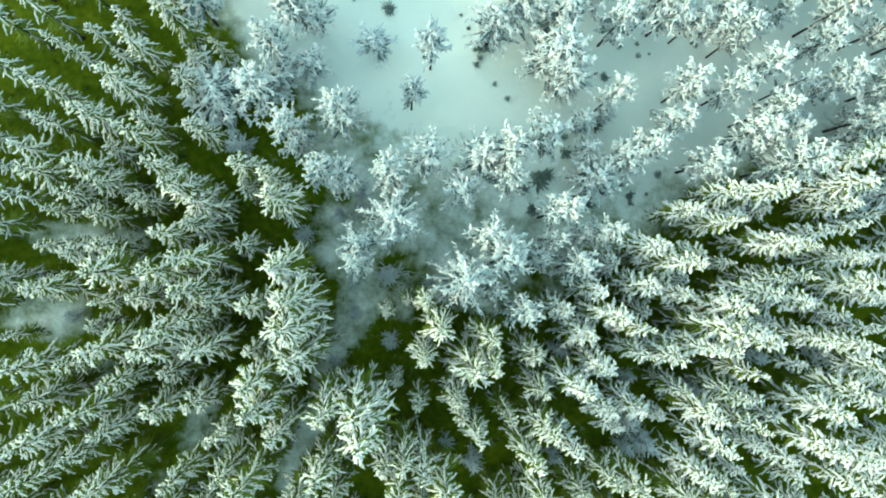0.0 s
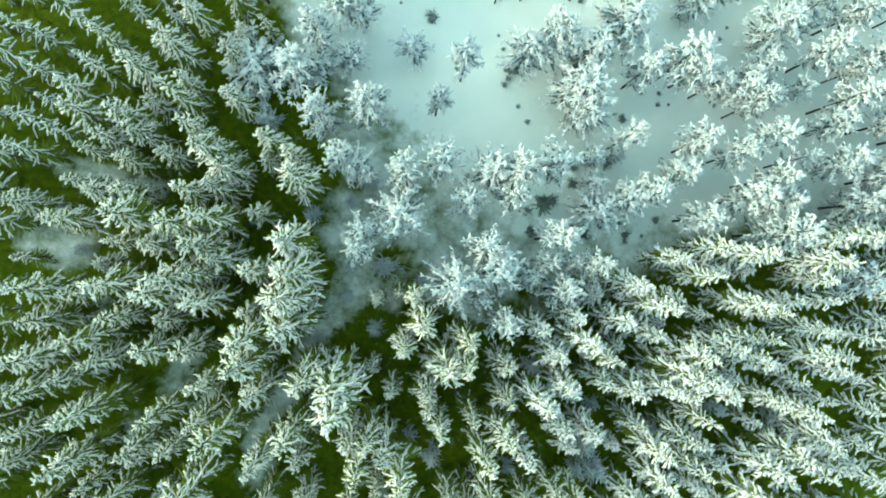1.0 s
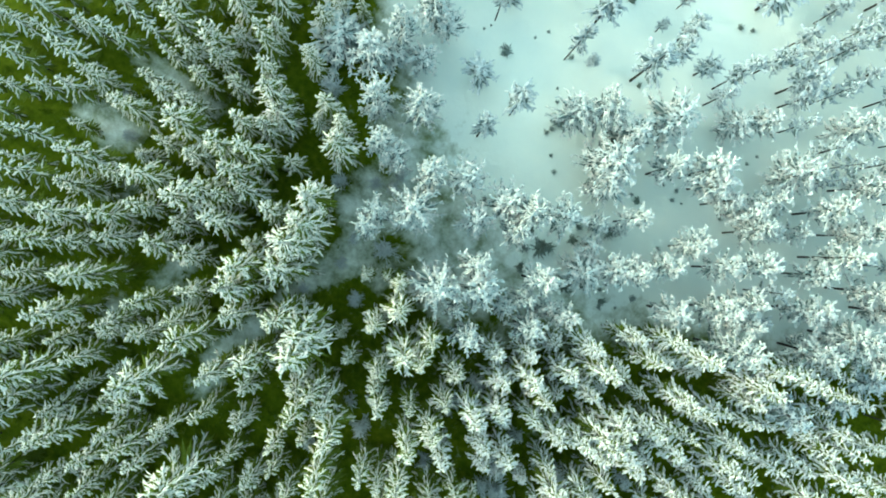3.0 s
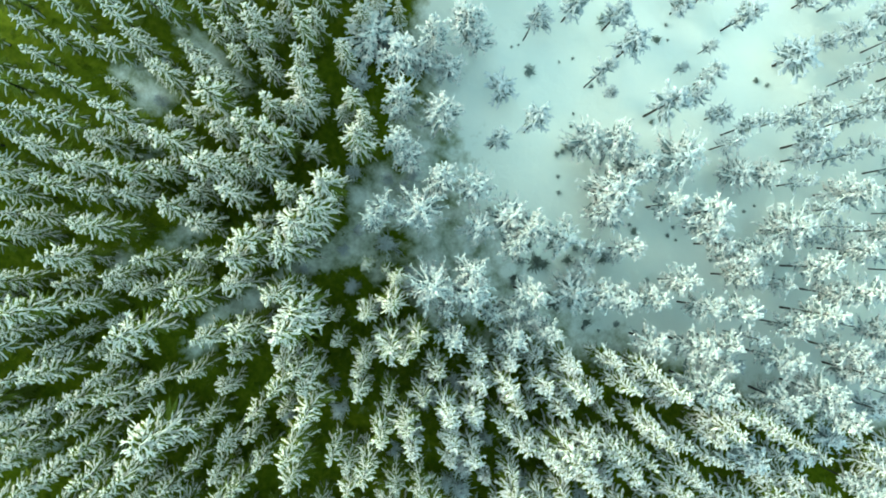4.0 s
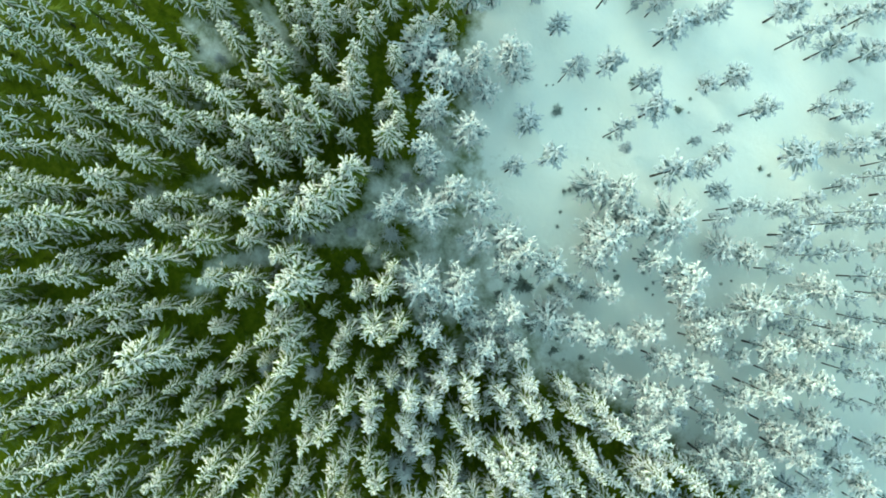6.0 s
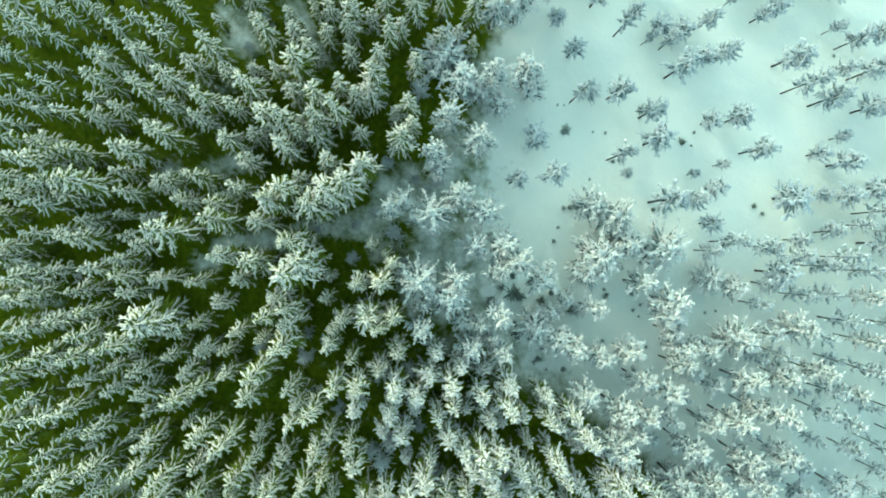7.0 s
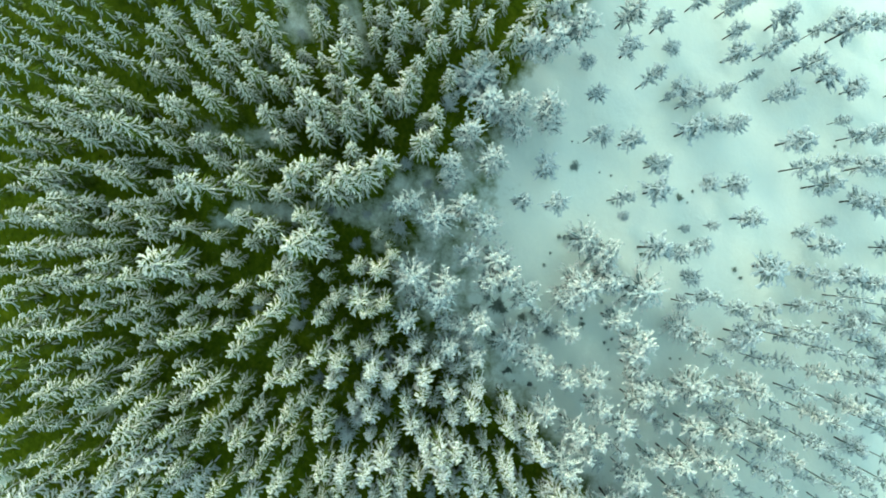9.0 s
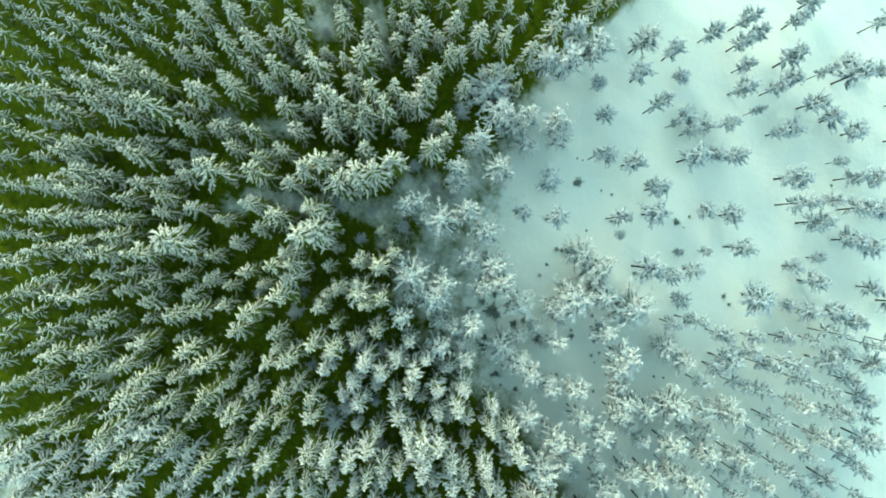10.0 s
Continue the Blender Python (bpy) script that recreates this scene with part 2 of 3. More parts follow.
    white.shoot([Vector((0, 0, 1.4)), Vector((0, 0, 7)), Vector((0, 0, height - 0.7))], [0.19, 0.14, 0.07], 3)
    for b in range(5):
        out = heading(1.257 * b + rnd.uniform(-0.3, 0.3), radians(52))
        white.shoot([Vector((0, 0, height - 0.85)), Vector((0, 0, height - 0.8)) + out * 0.3, Vector((0, 0, height - 0.75)) + out * 0.55], [0.08, 0.11, 0], 4)
    white.shoot([Vector((0, 0, height - 1.1)), Vector((0, 0, height - 0.4)), Vector((0.03, 0, height))], [0.09, 0.13, 0], 5)
    return trunk.mesh("trunk", BARK), green.mesh("needles", NEEDLES, False), white.mesh("snow_load", laden_with or SNOW_SPRUCE)


def pine_meshes(seed, height=9.0, reach=1.6, levels=10, bare=0.44, limbs=5, fat_snow=1.0, cover=None, strands=10):
    """Trunk, limbs, needle tufts and snow of one pine with a bare lower stem."""
    rnd = random.Random(seed)
    trunk, green, white = Soup(), Soup(), Soup()
    lean = Vector((rnd.uniform(-0.3, 0.3), rnd.uniform(-0.3, 0.3), 0))
    trunk.shoot([Vector((0, 0, -0.3)), Vector((0, 0, height * 0.33)) + lean * 0.3, Vector((0, 0, height * 0.66)) + lean * 0.7, Vector((0, 0, height - 0.4)) + lean], [0.0115 * height, 0.0095 * height, 0.0065 * height, 0.02], 6)
    for k in range(levels):
        u = k / (levels - 1)
        z = height * (bare + (0.975 - bare) * u)
        base = lean * (z / height) + Vector((0, 0, z))
        long = reach * (0.66 + 0.80 * u - 1.34 * u * u) + 0.30
        count = rnd.choice((limbs, limbs + 1)) if u < 0.85 else 4
        spin = rnd.uniform(0, 6.28)
        for b in range(count):
            if rnd.random() < 0.15:
                continue
            az = spin + 6.283 * b / count + rnd.uniform(-0.5, 0.5)
            el = radians(-6 + 46 * u + rnd.uniform(-15, 15))
            size = long * rnd.uniform(0.45, 1.08)
            out = heading(az, el)
            hub = base + out * size * 0.92
            green.shoot([base - UP * 0.04, hub - UP * 0.06], [0.03, 0.012], 3)
            if rnd.random() < 0.7:
                green.frond(base + out * 0.2 - UP * 0.10, hub - UP * 0.22, 0.26, 0.10)
            for c in range(strands + int(2 * size)):
                at = rnd.uniform(0.2, 1.05)
                way = heading(az + rnd.uniform(-1.5, 1.5) * (1.15 - 0.3 * at), el * 0.4 + rnd.uniform(-0.85, 0.2))
                root = base.lerp(hub, at) + UP * 0.03
                d = rnd.uniform(0.13, 0.40) * (0.55 + 0.45 * min(size, 1.6))
                end = root + way * d - UP * 0.10
                fat = rnd.uniform(0.046, 0.088) * fat_snow
                white.shoot([root, root + way * d * 0.65 + UP * 0.06, end], [fat * 0.85, fat, 0], 3, 0.95, True)
            white.shoot([base + out * 0.1, base.lerp(hub, 0.6) + UP * 0.06, hub + out * 0.2], [0.06, 0.09, 0], 3)
    crown = Vector((0, 0, height)) + lean
    for b in range(6):
        out = heading(1.047 * b + rnd.uniform(-0.4, 0.4), radians(rnd.uniform(15, 50)))
        white.shoot([crown - UP * 0.6, crown - UP * 0.5 + out * 0.35, crown - UP * 0.5 + out * 0.6], [0.06, 0.09, 0], 3)
    white.shoot([crown - UP * 0.7, crown - UP * 0.25, crown], [0.08, 0.11, 0], 5)
    return trunk.mesh("trunk", BARK), green.mesh("needles", PINE_NEEDLES, False), white.mesh("snow_load", cover or SNOW_THIN)


def sapling_mesh(seed):
    """A leafless young birch white with rime: many fine rising twigs."""
    rnd = random.Random(seed)
    s = Soup()
    s.shoot([Vector((0, 0, -0.2)), Vector((0, 0, 1.6)), Vector((0, 0, 3.0))], [0.05, 0.035, 0], 4)
    for k in range(70):
        z = rnd.uniform(0.4, 2.7)
        az, el = rnd.uniform(0, 6.28), rnd.uniform(0.15, 0.95)
        way, d = heading(az, el), rnd.uniform(0.45, 1.25) * (1.15 - z / 4)
        root = Vector((0, 0, z))
        s.shoot([root, root + way * d * 0.6 + UP * 0.03, root + way * d], [0.03, 0.035, 0], 3)
        for j in range(3):
            turn = heading(az + rnd.uniform(-1.1, 1.1), el + rnd.uniform(-0.4, 0.3))
            r2 = root + way * d * rnd.uniform(0.35, 0.85)
            s.shoot([r2, r2 + turn * d * 0.25, r2 + turn * d * 0.45], [0.022, 0.028, 0], 3)
    return s.mesh("crown", FROST)


def tuft_mesh(seed, mat=None):
    """A low shrub half buried in snow: an uneven mound bristling with short shoots."""
    rnd = random.Random(seed)
    s = Soup()
    rings, around = 4, 9
    grid = []
    for k in range(rings):
        up = k / (rings - 1) * 1.35
        row = []
        for a in range(around):
            g = 6.283 * a / around
            r = 0.20 * rnd.uniform(0.6, 1.25)
            row.append(len(s.v))
            s.v.append(Vector((r * math.cos(g) * math.cos(up), r * math.sin(g) * math.cos(up), r * 0.75 * math.sin(up) - 0.03)))
        grid.append(row)
    for lo, hi in zip(grid, grid[1:]):
        for a in range(around):
            e = (a + 1) % around
            s.f.append((lo[a], lo[e], hi[e], hi[a]))
    s.f.append(tuple(grid[-1]))
    for k in range(46):
        az, up = rnd.uniform(0, 6.28), rnd.uniform(0.1, 1.5)
        way = heading(az, up)
        root = Vector((way.x * 0.16, way.y * 0.16, way.z * 0.10))
        way = heading(az + rnd.uniform(-0.6, 0.6), up * 0.8 + 0.2)
        d = rnd.uniform(0.10, 0.34)
        s.shoot([root, root + way * d * 0.6, root + way * d], [0.018, 0.022, 0], 3)
    return s.mesh("bush", mat or SHRUB)


SPRUCES = [spruce_meshes(11 + k, r, clumpy=k % 2 == 1) for k, r in enumerate((1.8, 2.0, 2.2, 2.3, 1.9, 2.1, 2.6, 1.75))]
LADEN_SPRUCES = [spruce_meshes(31 + k, r, clumpy=k != 2, laden_with=SNOW_HEAVY) for k, r in enumerate((1.8, 2.05, 2.0, 2.25, 1.9))]
EDGE_SPRUCES = [spruce_meshes(41 + k, r, False, clumpy=True, laden_with=SNOW_HEAVY) for k, r in enumerate((1.9, 2.2, 2.0))]
THIN_SPRUCES = [spruce_meshes(51 + k, r, False) for k, r in enumerate((1.6, 1.85, 2.1))]
PINES = [pine_meshes(81 + k) for k in range(6)]
THIN_PINES = [pine_meshes(87 + k, 9.0, 1.9, 8, 0.42, 4, 1.3, None, 6) for k in range(4)]
SNOWY_PINES = [pine_meshes(141 + k, 10.0, 2.0, 12, 0.40, 6, 0.98, SNOW_PINE, 11) for k in range(6)]
BROAD_PINES = [pine_meshes(91 + k, 12.0, 3.2, 15, 0.28, 7, 0.95, SNOW_PINE, 14) for k in range(5)]
SAPLINGS = [sapling_mesh(101 + k) for k in range(4)]
TUFTS = [tuft_mesh(121 + k) for k in range(4)]
JUNIPERS = [tuft_mesh(131 + k, JUNIPER) for k in range(3)]
dice = random.Random(7)
STANDING = []


def plant(name, meshes, x, y, height, width, label, category, group):
    """A tree of given height at a place, with its parts under an empty at its foot."""
    foot = new(name)
    foot.empty_display_size = 0.3
    foot.matrix_basis = Matrix.Translation((x, y, float(swell(x, y)))) @ Matrix.Rotation(dice.uniform(0, 6.28), 4, "Z") @ Matrix.Diagonal((width, width, height, 1))
    tagged(foot, label, category, group)
    for me in meshes:
        p = new(me.name.split(".")[0], me)
        p.parent = foot
    STANDING.append((x, y))
    return foot


def spruce(x, y, top, wide=0.0):
    wide = (wide or dice.uniform(0.80, 1.05)) * (0.55 + 0.45 * top / 14.0)
    heavy = x > 13 and y > -17 - 0.2 * (x - 13)
    label = "tall slender spruce" if top > 12.5 else "smaller spruce"
    label += " white with thick snow at the wood's edge" if heavy else " laden with snow in the dense wood"
    plant("spruce", dice.choice(LADEN_SPRUCES if heavy else SPRUCES), x, y, top / 14.0, wide, label, "spruce tree", "spruces of the wood")


def pine(x, y, top, across=0.0):
    wide = (across or dice.uniform(2.6, 4.0)) / 2.5
    label = "snow-laden pine with a bare dark lower trunk" if top > 5 else "small snow-covered pine"
    plant("pine", dice.choice(PINES), x, y, top / 9.0, wide, label + " standing on open snow", "pine tree", "pines of the snowfield")


def snowy_pine(x, y, top, across=0.0):
    wide = (across or dice.uniform(2.9, 4.2)) / (3.0 if x > 28 else 2.5)
    plant("pine", dice.choice(SNOWY_PINES), x, y, top / 10.0, wide, "pine with white snow on every bough beside the clearing", "pine tree", "pines of the snowfield")


def broad_pine(x, y, top, across=0.0):
    wide = (across or dice.uniform(4.0, 5.2)) / 3.8
    plant("pine", dice.choice(BROAD_PINES), x, y, top / 12.0, wide, "broad pine with full snow-laden crown beside the clearing", "pine tree", "pines of the snowfield")


def sapling(x, y, size=1.0):
    plant("birch_sapling", [dice.choice(SAPLINGS)], x, y, size, size * dice.uniform(0.8, 1.1), "leafless young birch grey-white with hoar frost", "sapling", "frosted saplings")


def tuft(x, y, size=1.0):
    plant("shrub", [dice.choice(TUFTS)], x, y, size, size * dice.uniform(0.8, 1.2), "low dark shrub poking out of the snow", "shrub", "shrubs in the snow")


def juniper(x, y, size=1.0):
    plant("juniper_bush", [dice.choice(JUNIPERS)], x, y, size * 0.8, size * dice.uniform(0.85, 1.15), "dark green juniper bush dusted with snow between the pines", "bush", "junipers by the clearing")


# spruces of the dense wood: place, height and, where it stands out, width
spruce(-42.5, -18.8, 10.0)
spruce(-36.4, -20.8, 13.1)
spruce(-35.0, -1.6, 11.9)
spruce(-35.0, -16.5, 13.3)
spruce(-34.7, -22.4, 13.0)
spruce(-32.4, -2.6, 9.5)
spruce(-31.4, -9.0, 14.1, 1.25)
spruce(-31.4, -25.4, 10.9)
spruce(-31.2, -22.6, 10.2)
spruce(-30.9, 1.2, 9.9)
spruce(-30.4, -43.6, 13.0)
spruce(-30.3, -15.1, 14.1)
spruce(-30.1, -18.0, 15.4)
spruce(-30.0, -2.3, 12.8)
spruce(-30.0, -37.6, 13.0)
spruce(-29.7, -30.9, 14.4)
spruce(-29.7, 4.3, 11.0)
spruce(-29.5, -33.3, 15.0)
spruce(-28.8, 0.7, 10.1)
spruce(-28.6, 5.8, 11.1)
spruce(-28.3, -29.1, 13.4)
spruce(-27.7, -37.8, 12.8)
spruce(-27.2, -42.0, 12.8)
spruce(-26.9, 8.1, 13.0)
spruce(-26.4, 12.6, 13.3)
spruce(-26.3, 1.2, 10.3)
spruce(-26.0, 10.2, 8.0)
spruce(-25.9, -12.5, 15.3)
spruce(-25.9, 6.9, 11.2)
spruce(-25.5, -31.5, 16.2)
spruce(-25.2, -23.4, 14.9)
spruce(-25.1, -3.6, 12.1)
spruce(-25.0, -7.5, 14.0, 1.15)
spruce(-24.8, -46.3, 13.1)
spruce(-24.7, -33.0, 11.1)
spruce(-24.7, -30.1, 15.8, 1.2)
spruce(-24.7, -14.5, 12.9)
spruce(-24.4, -1.0, 15.0, 1.2)
spruce(-24.2, -18.6, 16.5)
spruce(-24.0, 15.5, 13.5)
spruce(-23.8, -10.2, 13.5)
spruce(-22.9, -41.7, 11.8)
spruce(-22.8, 18.9, 13.1)
spruce(-22.5, 12.4, 10.7)
spruce(-22.1, 25.6, 13.3)
spruce(-22.0, 10.6, 15.2)
spruce(-22.0, -43.0, 12.8)
spruce(-21.2, -32.9, 10.4)
spruce(-20.7, -12.8, 12.4, 1.15)
spruce(-20.4, -7.3, 15.4)
spruce(-20.1, 7.9, 14.3)
spruce(-20.1, 21.8, 13.2)
spruce(-20.0, -9.9, 10.9)
spruce(-19.3, -0.9, 17.2)
spruce(-19.3, 16.3, 9.8)
spruce(-19.3, 2.1, 14.9)
spruce(-19.0, -33.7, 14.6)
spruce(-18.9, 18.8, 7.5)
spruce(-18.7, -5.5, 17.7)
spruce(-18.7, -41.9, 13.4)
spruce(-18.6, -46.6, 12.8)
spruce(-18.4, 6.2, 14.9)
spruce(-18.2, -18.0, 15.2)
spruce(-17.9, -39.4, 9.2)
spruce(-17.7, 11.6, 11.9, 0.75)
spruce(-17.5, 5.0, 11.3, 1.2)
spruce(-17.5, 3.1, 12.8)
spruce(-17.4, -12.2, 12.4)
spruce(-16.8, -4.9, 15.3, 0.85)
spruce(-16.8, -2.5, 17.4)
spruce(-16.6, 0.1, 17.8)
spruce(-16.4, -43.1, 13.9)
spruce(-16.4, 19.5, 9.4, 0.6)
spruce(-16.3, -41.6, 12.4)
spruce(-16.2, -7.4, 15.7)
spruce(-15.8, -3.6, 13.0, 1.15)
spruce(-14.9, -14.8, 14.5)
spruce(-14.9, -31.6, 11.4)
spruce(-14.6, -18.0, 14.2)
spruce(-14.4, -24.1, 18.1, 1.15)
spruce(-14.2, -47.2, 13.5)
spruce(-13.9, -37.2, 12.3)
spruce(-13.8, 6.6, 9.4)
spruce(-13.6, 1.3, 11.3, 0.7)
spruce(-13.4, 8.0, 13.9)
spruce(-13.1, -44.3, 12.9)
spruce(-13.0, -32.2, 12.1)
spruce(-12.4, -18.2, 18.5)
spruce(-12.3, -7.8, 13.1)
spruce(-12.1, -3.9, 15.8)
spruce(-11.5, -9.9, 17.6, 1.2)
spruce(-11.2, -11.8, 18.5, 1.1)
spruce(-11.1, -37.1, 14.6)
spruce(-11.0, -33.0, 11.5)
spruce(-10.9, 7.1, 14.8)
spruce(-10.6, -28.9, 11.6)
spruce(-10.2, -14.6, 14.9)
spruce(-10.2, 5.2, 15.7, 1.1)
spruce(-9.5, -0.7, 17.7, 1.1)
spruce(-9.1, -43.7, 15.6)
spruce(-8.9, -38.7, 15.1)
spruce(-8.8, -3.4, 17.6, 1.2)
spruce(-8.8, -20.3, 16.2)
spruce(-8.8, -5.5, 18.5, 1.1)
spruce(-8.6, -8.2, 16.2, 1.25)
spruce(-7.9, -25.2, 12.6)
spruce(-7.3, -41.1, 14.3)
spruce(-6.7, -31.9, 16.1, 1.35)
spruce(-6.2, -17.2, 17.6)
spruce(-6.0, -12.4, 16.7)
spruce(-5.9, -35.8, 17.2)
spruce(-4.9, -52.3, 13.2)
spruce(-4.5, -24.8, 9.3)
spruce(-3.4, -12.5, 17.3, 1.3)
spruce(-2.8, -14.3, 18.5, 1.4)
spruce(-2.2, -36.7, 11.9)
spruce(-1.8, -40.6, 11.6)
spruce(-1.1, -17.8, 13.4)
spruce(-1.0, -4.6, 11.3, 0.6)
spruce(-0.1, -23.8, 13.5, 0.85)
spruce(0.2, -19.1, 17.9, 0.85)
spruce(0.5, -17.0, 15.3)
spruce(0.9, -3.7, 11.6, 0.62)
spruce(1.0, -32.4, 10.8)
spruce(1.1, -27.1, 10.6)
spruce(1.4, -44.2, 13.0)
spruce(2.1, -22.3, 11.6, 0.75)
spruce(2.2, -18.0, 14.9)
spruce(2.3, -8.4, 14.9, 0.8)
spruce(2.3, -3.5, 17.3, 0.6)
spruce(2.9, -34.0, 14.3)
spruce(3.3, -31.5, 13.0)
spruce(3.5, -5.8, 18.5, 0.8)
spruce(4.0, -19.3, 18.5)
spruce(5.1, -12.3, 13.1, 0.85)
spruce(5.1, -47.0, 13.7)
spruce(5.3, -24.0, 17.2)
spruce(5.6, -13.9, 12.6, 0.8)
spruce(6.3, -55.2, 13.6)
spruce(6.4, -9.3, 15.3, 1.25)
spruce(6.9, -15.2, 14.5)
spruce(7.2, -26.8, 13.6)
spruce(7.9, -8.8, 16.7, 0.8)
spruce(8.0, -42.8, 13.8)
spruce(8.0, -6.7, 15.5)
spruce(9.0, -22.1, 14.0)
spruce(9.7, -13.8, 13.6)
spruce(10.1, -39.8, 15.5)
spruce(11.0, -22.3, 12.7)
spruce(11.4, -17.0, 16.1)
spruce(12.0, -55.0, 12.9)
spruce(12.1, -8.6, 12.0, 0.9)
spruce(12.2, -43.1, 14.2)
spruce(12.5, -23.7, 14.6)
spruce(12.6, -21.0, 16.0)
spruce(12.9, -11.8, 11.8)
spruce(12.9, -14.7, 15.1)
spruce(14.1, -38.0, 14.3)
spruce(14.6, -52.5, 13.0)
spruce(14.8, -4.6, 11.9)
spruce(14.9, -33.1, 13.7)
spruce(15.4, -16.7, 12.9, 0.85)
spruce(15.5, -11.0, 15.9)
spruce(16.5, -48.3, 13.0)
spruce(16.8, -21.3, 10.2)
spruce(16.8, -6.7, 12.4)
spruce(17.1, -36.2, 11.6)
spruce(17.4, -23.3, 14.0)
spruce(17.9, -9.6, 13.8, 0.95)
spruce(18.0, -3.0, 12.1)
spruce(18.2, -13.2, 13.1)
spruce(18.3, -30.5, 14.1)
spruce(18.7, -19.5, 13.6)
spruce(18.8, -5.0, 14.7)
spruce(19.5, -39.8, 13.3)
spruce(20.5, -24.3, 13.9)
spruce(20.7, -45.7, 13.4)
spruce(21.3, -20.4, 13.0)
spruce(21.4, -6.1, 14.1)
spruce(21.4, -13.5, 11.8)
spruce(21.7, -8.5, 13.5)
spruce(22.3, -2.5, 12.8)
spruce(22.9, -29.6, 13.3)
spruce(23.3, 1.2, 12.2)
spruce(24.0, -36.1, 13.1)
spruce(24.7, -8.8, 12.7)
spruce(24.9, -0.5, 15.7)
spruce(25.6, -28.0, 13.0)
spruce(25.8, -3.3, 11.2)
spruce(26.3, -12.3, 10.1)
spruce(26.4, -22.1, 12.9)
spruce(26.8, -7.9, 14.7)
spruce(27.1, 4.5, 11.1)
spruce(27.2, -19.4, 13.0)
spruce(27.8, -14.0, 13.3)
spruce(28.3, -6.3, 17.0)
spruce(28.7, -16.9, 13.4)
spruce(29.1, -8.0, 13.7)
spruce(29.5, 3.2, 13.9)
spruce(29.6, -4.4, 15.0)
spruce(30.0, -5.8, 14.1)
spruce(30.5, 6.2, 12.4)
spruce(30.7, -12.6, 12.1)
spruce(31.3, -6.7, 14.3)
spruce(31.8, -0.5, 8.1)
spruce(31.8, -15.1, 13.1)
spruce(32.0, -10.4, 12.7)
spruce(32.5, -3.1, 13.7)
spruce(32.9, -7.4, 13.5)
spruce(33.9, 6.1, 14.1)
spruce(34.3, 1.4, 13.8)
spruce(34.9, -2.1, 11.1)
spruce(35.7, -3.9, 12.8)
spruce(37.1, -1.8, 11.8)
spruce(37.3, 1.0, 12.1)
spruce(38.1, -16.9, 13.8)
spruce(38.9, -13.8, 13.5)
spruce(38.9, -7.6, 11.7)
spruce(41.1, 6.6, 14.4)
spruce(41.3, -12.3, 13.1)
spruce(41.4, 9.0, 13.1)
spruce(41.7, 4.9, 11.4)
spruce(42.0, -0.1, 11.3)
spruce(42.3, -2.3, 12.7)
spruce(44.1, -10.5, 12.1)
spruce(44.3, 9.7, 14.3)
spruce(49.0, 10.6, 12.4)
spruce(-32.1, -32.5, 10.8)
spruce(-30.8, 7.6, 12.4)
spruce(-29.1, 14.4, 13.2)
spruce(-9.8, -49.7, 13.2)
spruce(-2.5, -45.7, 15.2)
spruce(4.2, -51.1, 14.4)
spruce(5.8, -40.5, 12.4)
spruce(8.2, -33.7, 15.2)
spruce(10.5, -31.7, 16.4)
spruce(20.1, -26.9, 13.6)
spruce(41.2, -18.2, 13.2)
spruce(42.3, -8.0, 12.4)
# pines of the clearing and the snowfield: place and height
snowy_pine(-21.9, 29.3, 11.2)
snowy_pine(-18.7, 24.2, 10.0)
snowy_pine(-18.6, 39.0, 11.1)
snowy_pine(-17.9, 27.1, 11.3)
broad_pine(-17.7, 16.2, 6.0, 6.8)
pine(-17.6, 50.1, 7.7, 2.7)
pine(-15.2, 54.2, 7.5, 3)
pine(-14.9, 32.3, 3.7, 2.8)
snowy_pine(-13.0, 15.8, 10.0, 3.8)
pine(-11.8, 54.3, 6.9, 2.4)
snowy_pine(-11.6, 18.1, 5.6, 3.8)
snowy_pine(-11.3, 19.5, 13.8, 2.7)
pine(-11.0, 60.9, 8.2, 3.7)
snowy_pine(-10.1, 24.1, 10.0, 3.8)
broad_pine(-9.8, 12.0, 11.6, 4.1)
pine(-9.8, 31.7, 5.8, 2.8)
pine(-9.0, 39.0, 10.8, 2.9)
pine(-8.6, 52.8, 7.5, 3.4)
snowy_pine(-8.5, 19.3, 5.5, 3.3)
snowy_pine(-8.4, 24.2, 5.5, 3.5)
pine(-7.8, 65.5, 7.9, 2)
pine(-7.2, 57.6, 7.5, 2.4)
snowy_pine(-6.7, 7.9, 14.5, 2.8)
pine(-6.2, 69.4, 9.0, 4)
pine(-6.0, 41.9, 5.5, 1.4)
broad_pine(-5.3, 13.7, 12.5, 4)
snowy_pine(-5.0, 7.6, 10.6, 3.2)
pine(-4.8, 54.4, 6.9, 1.4)
pine(-4.2, 43.8, 6.6, 2.4)
pine(-4.1, 49.6, 7.3, 2.7)
pine(-4.1, 28.8, 11.0, 2.2)
pine(-3.8, 31.3, 4.5, 2.9)
pine(-3.8, 63.0, 7.9, 3.4)
snowy_pine(-3.6, -0.6, 14.5, 2.4)
snowy_pine(-3.5, 1.5, 12.8, 2.9)
pine(-2.4, 21.5, 4.8, 3.8)
pine(-1.9, 33.8, 9.2, 3.3)
pine(-0.9, 57.2, 5.9, 2.4)
pine(-0.8, 66.0, 5.4, 3.5)
snowy_pine(-0.5, 7.6, 14.5, 3)
broad_pine(-0.1, 3.8, 13.4, 4.9)
pine(-0.1, 46.9, 5.8, 2.8)
pine(0.9, 49.0, 8.2, 3)
pine(1.3, 15.7, 9.8, 2.7)
pine(2.0, 68.9, 5.1, 3.5)
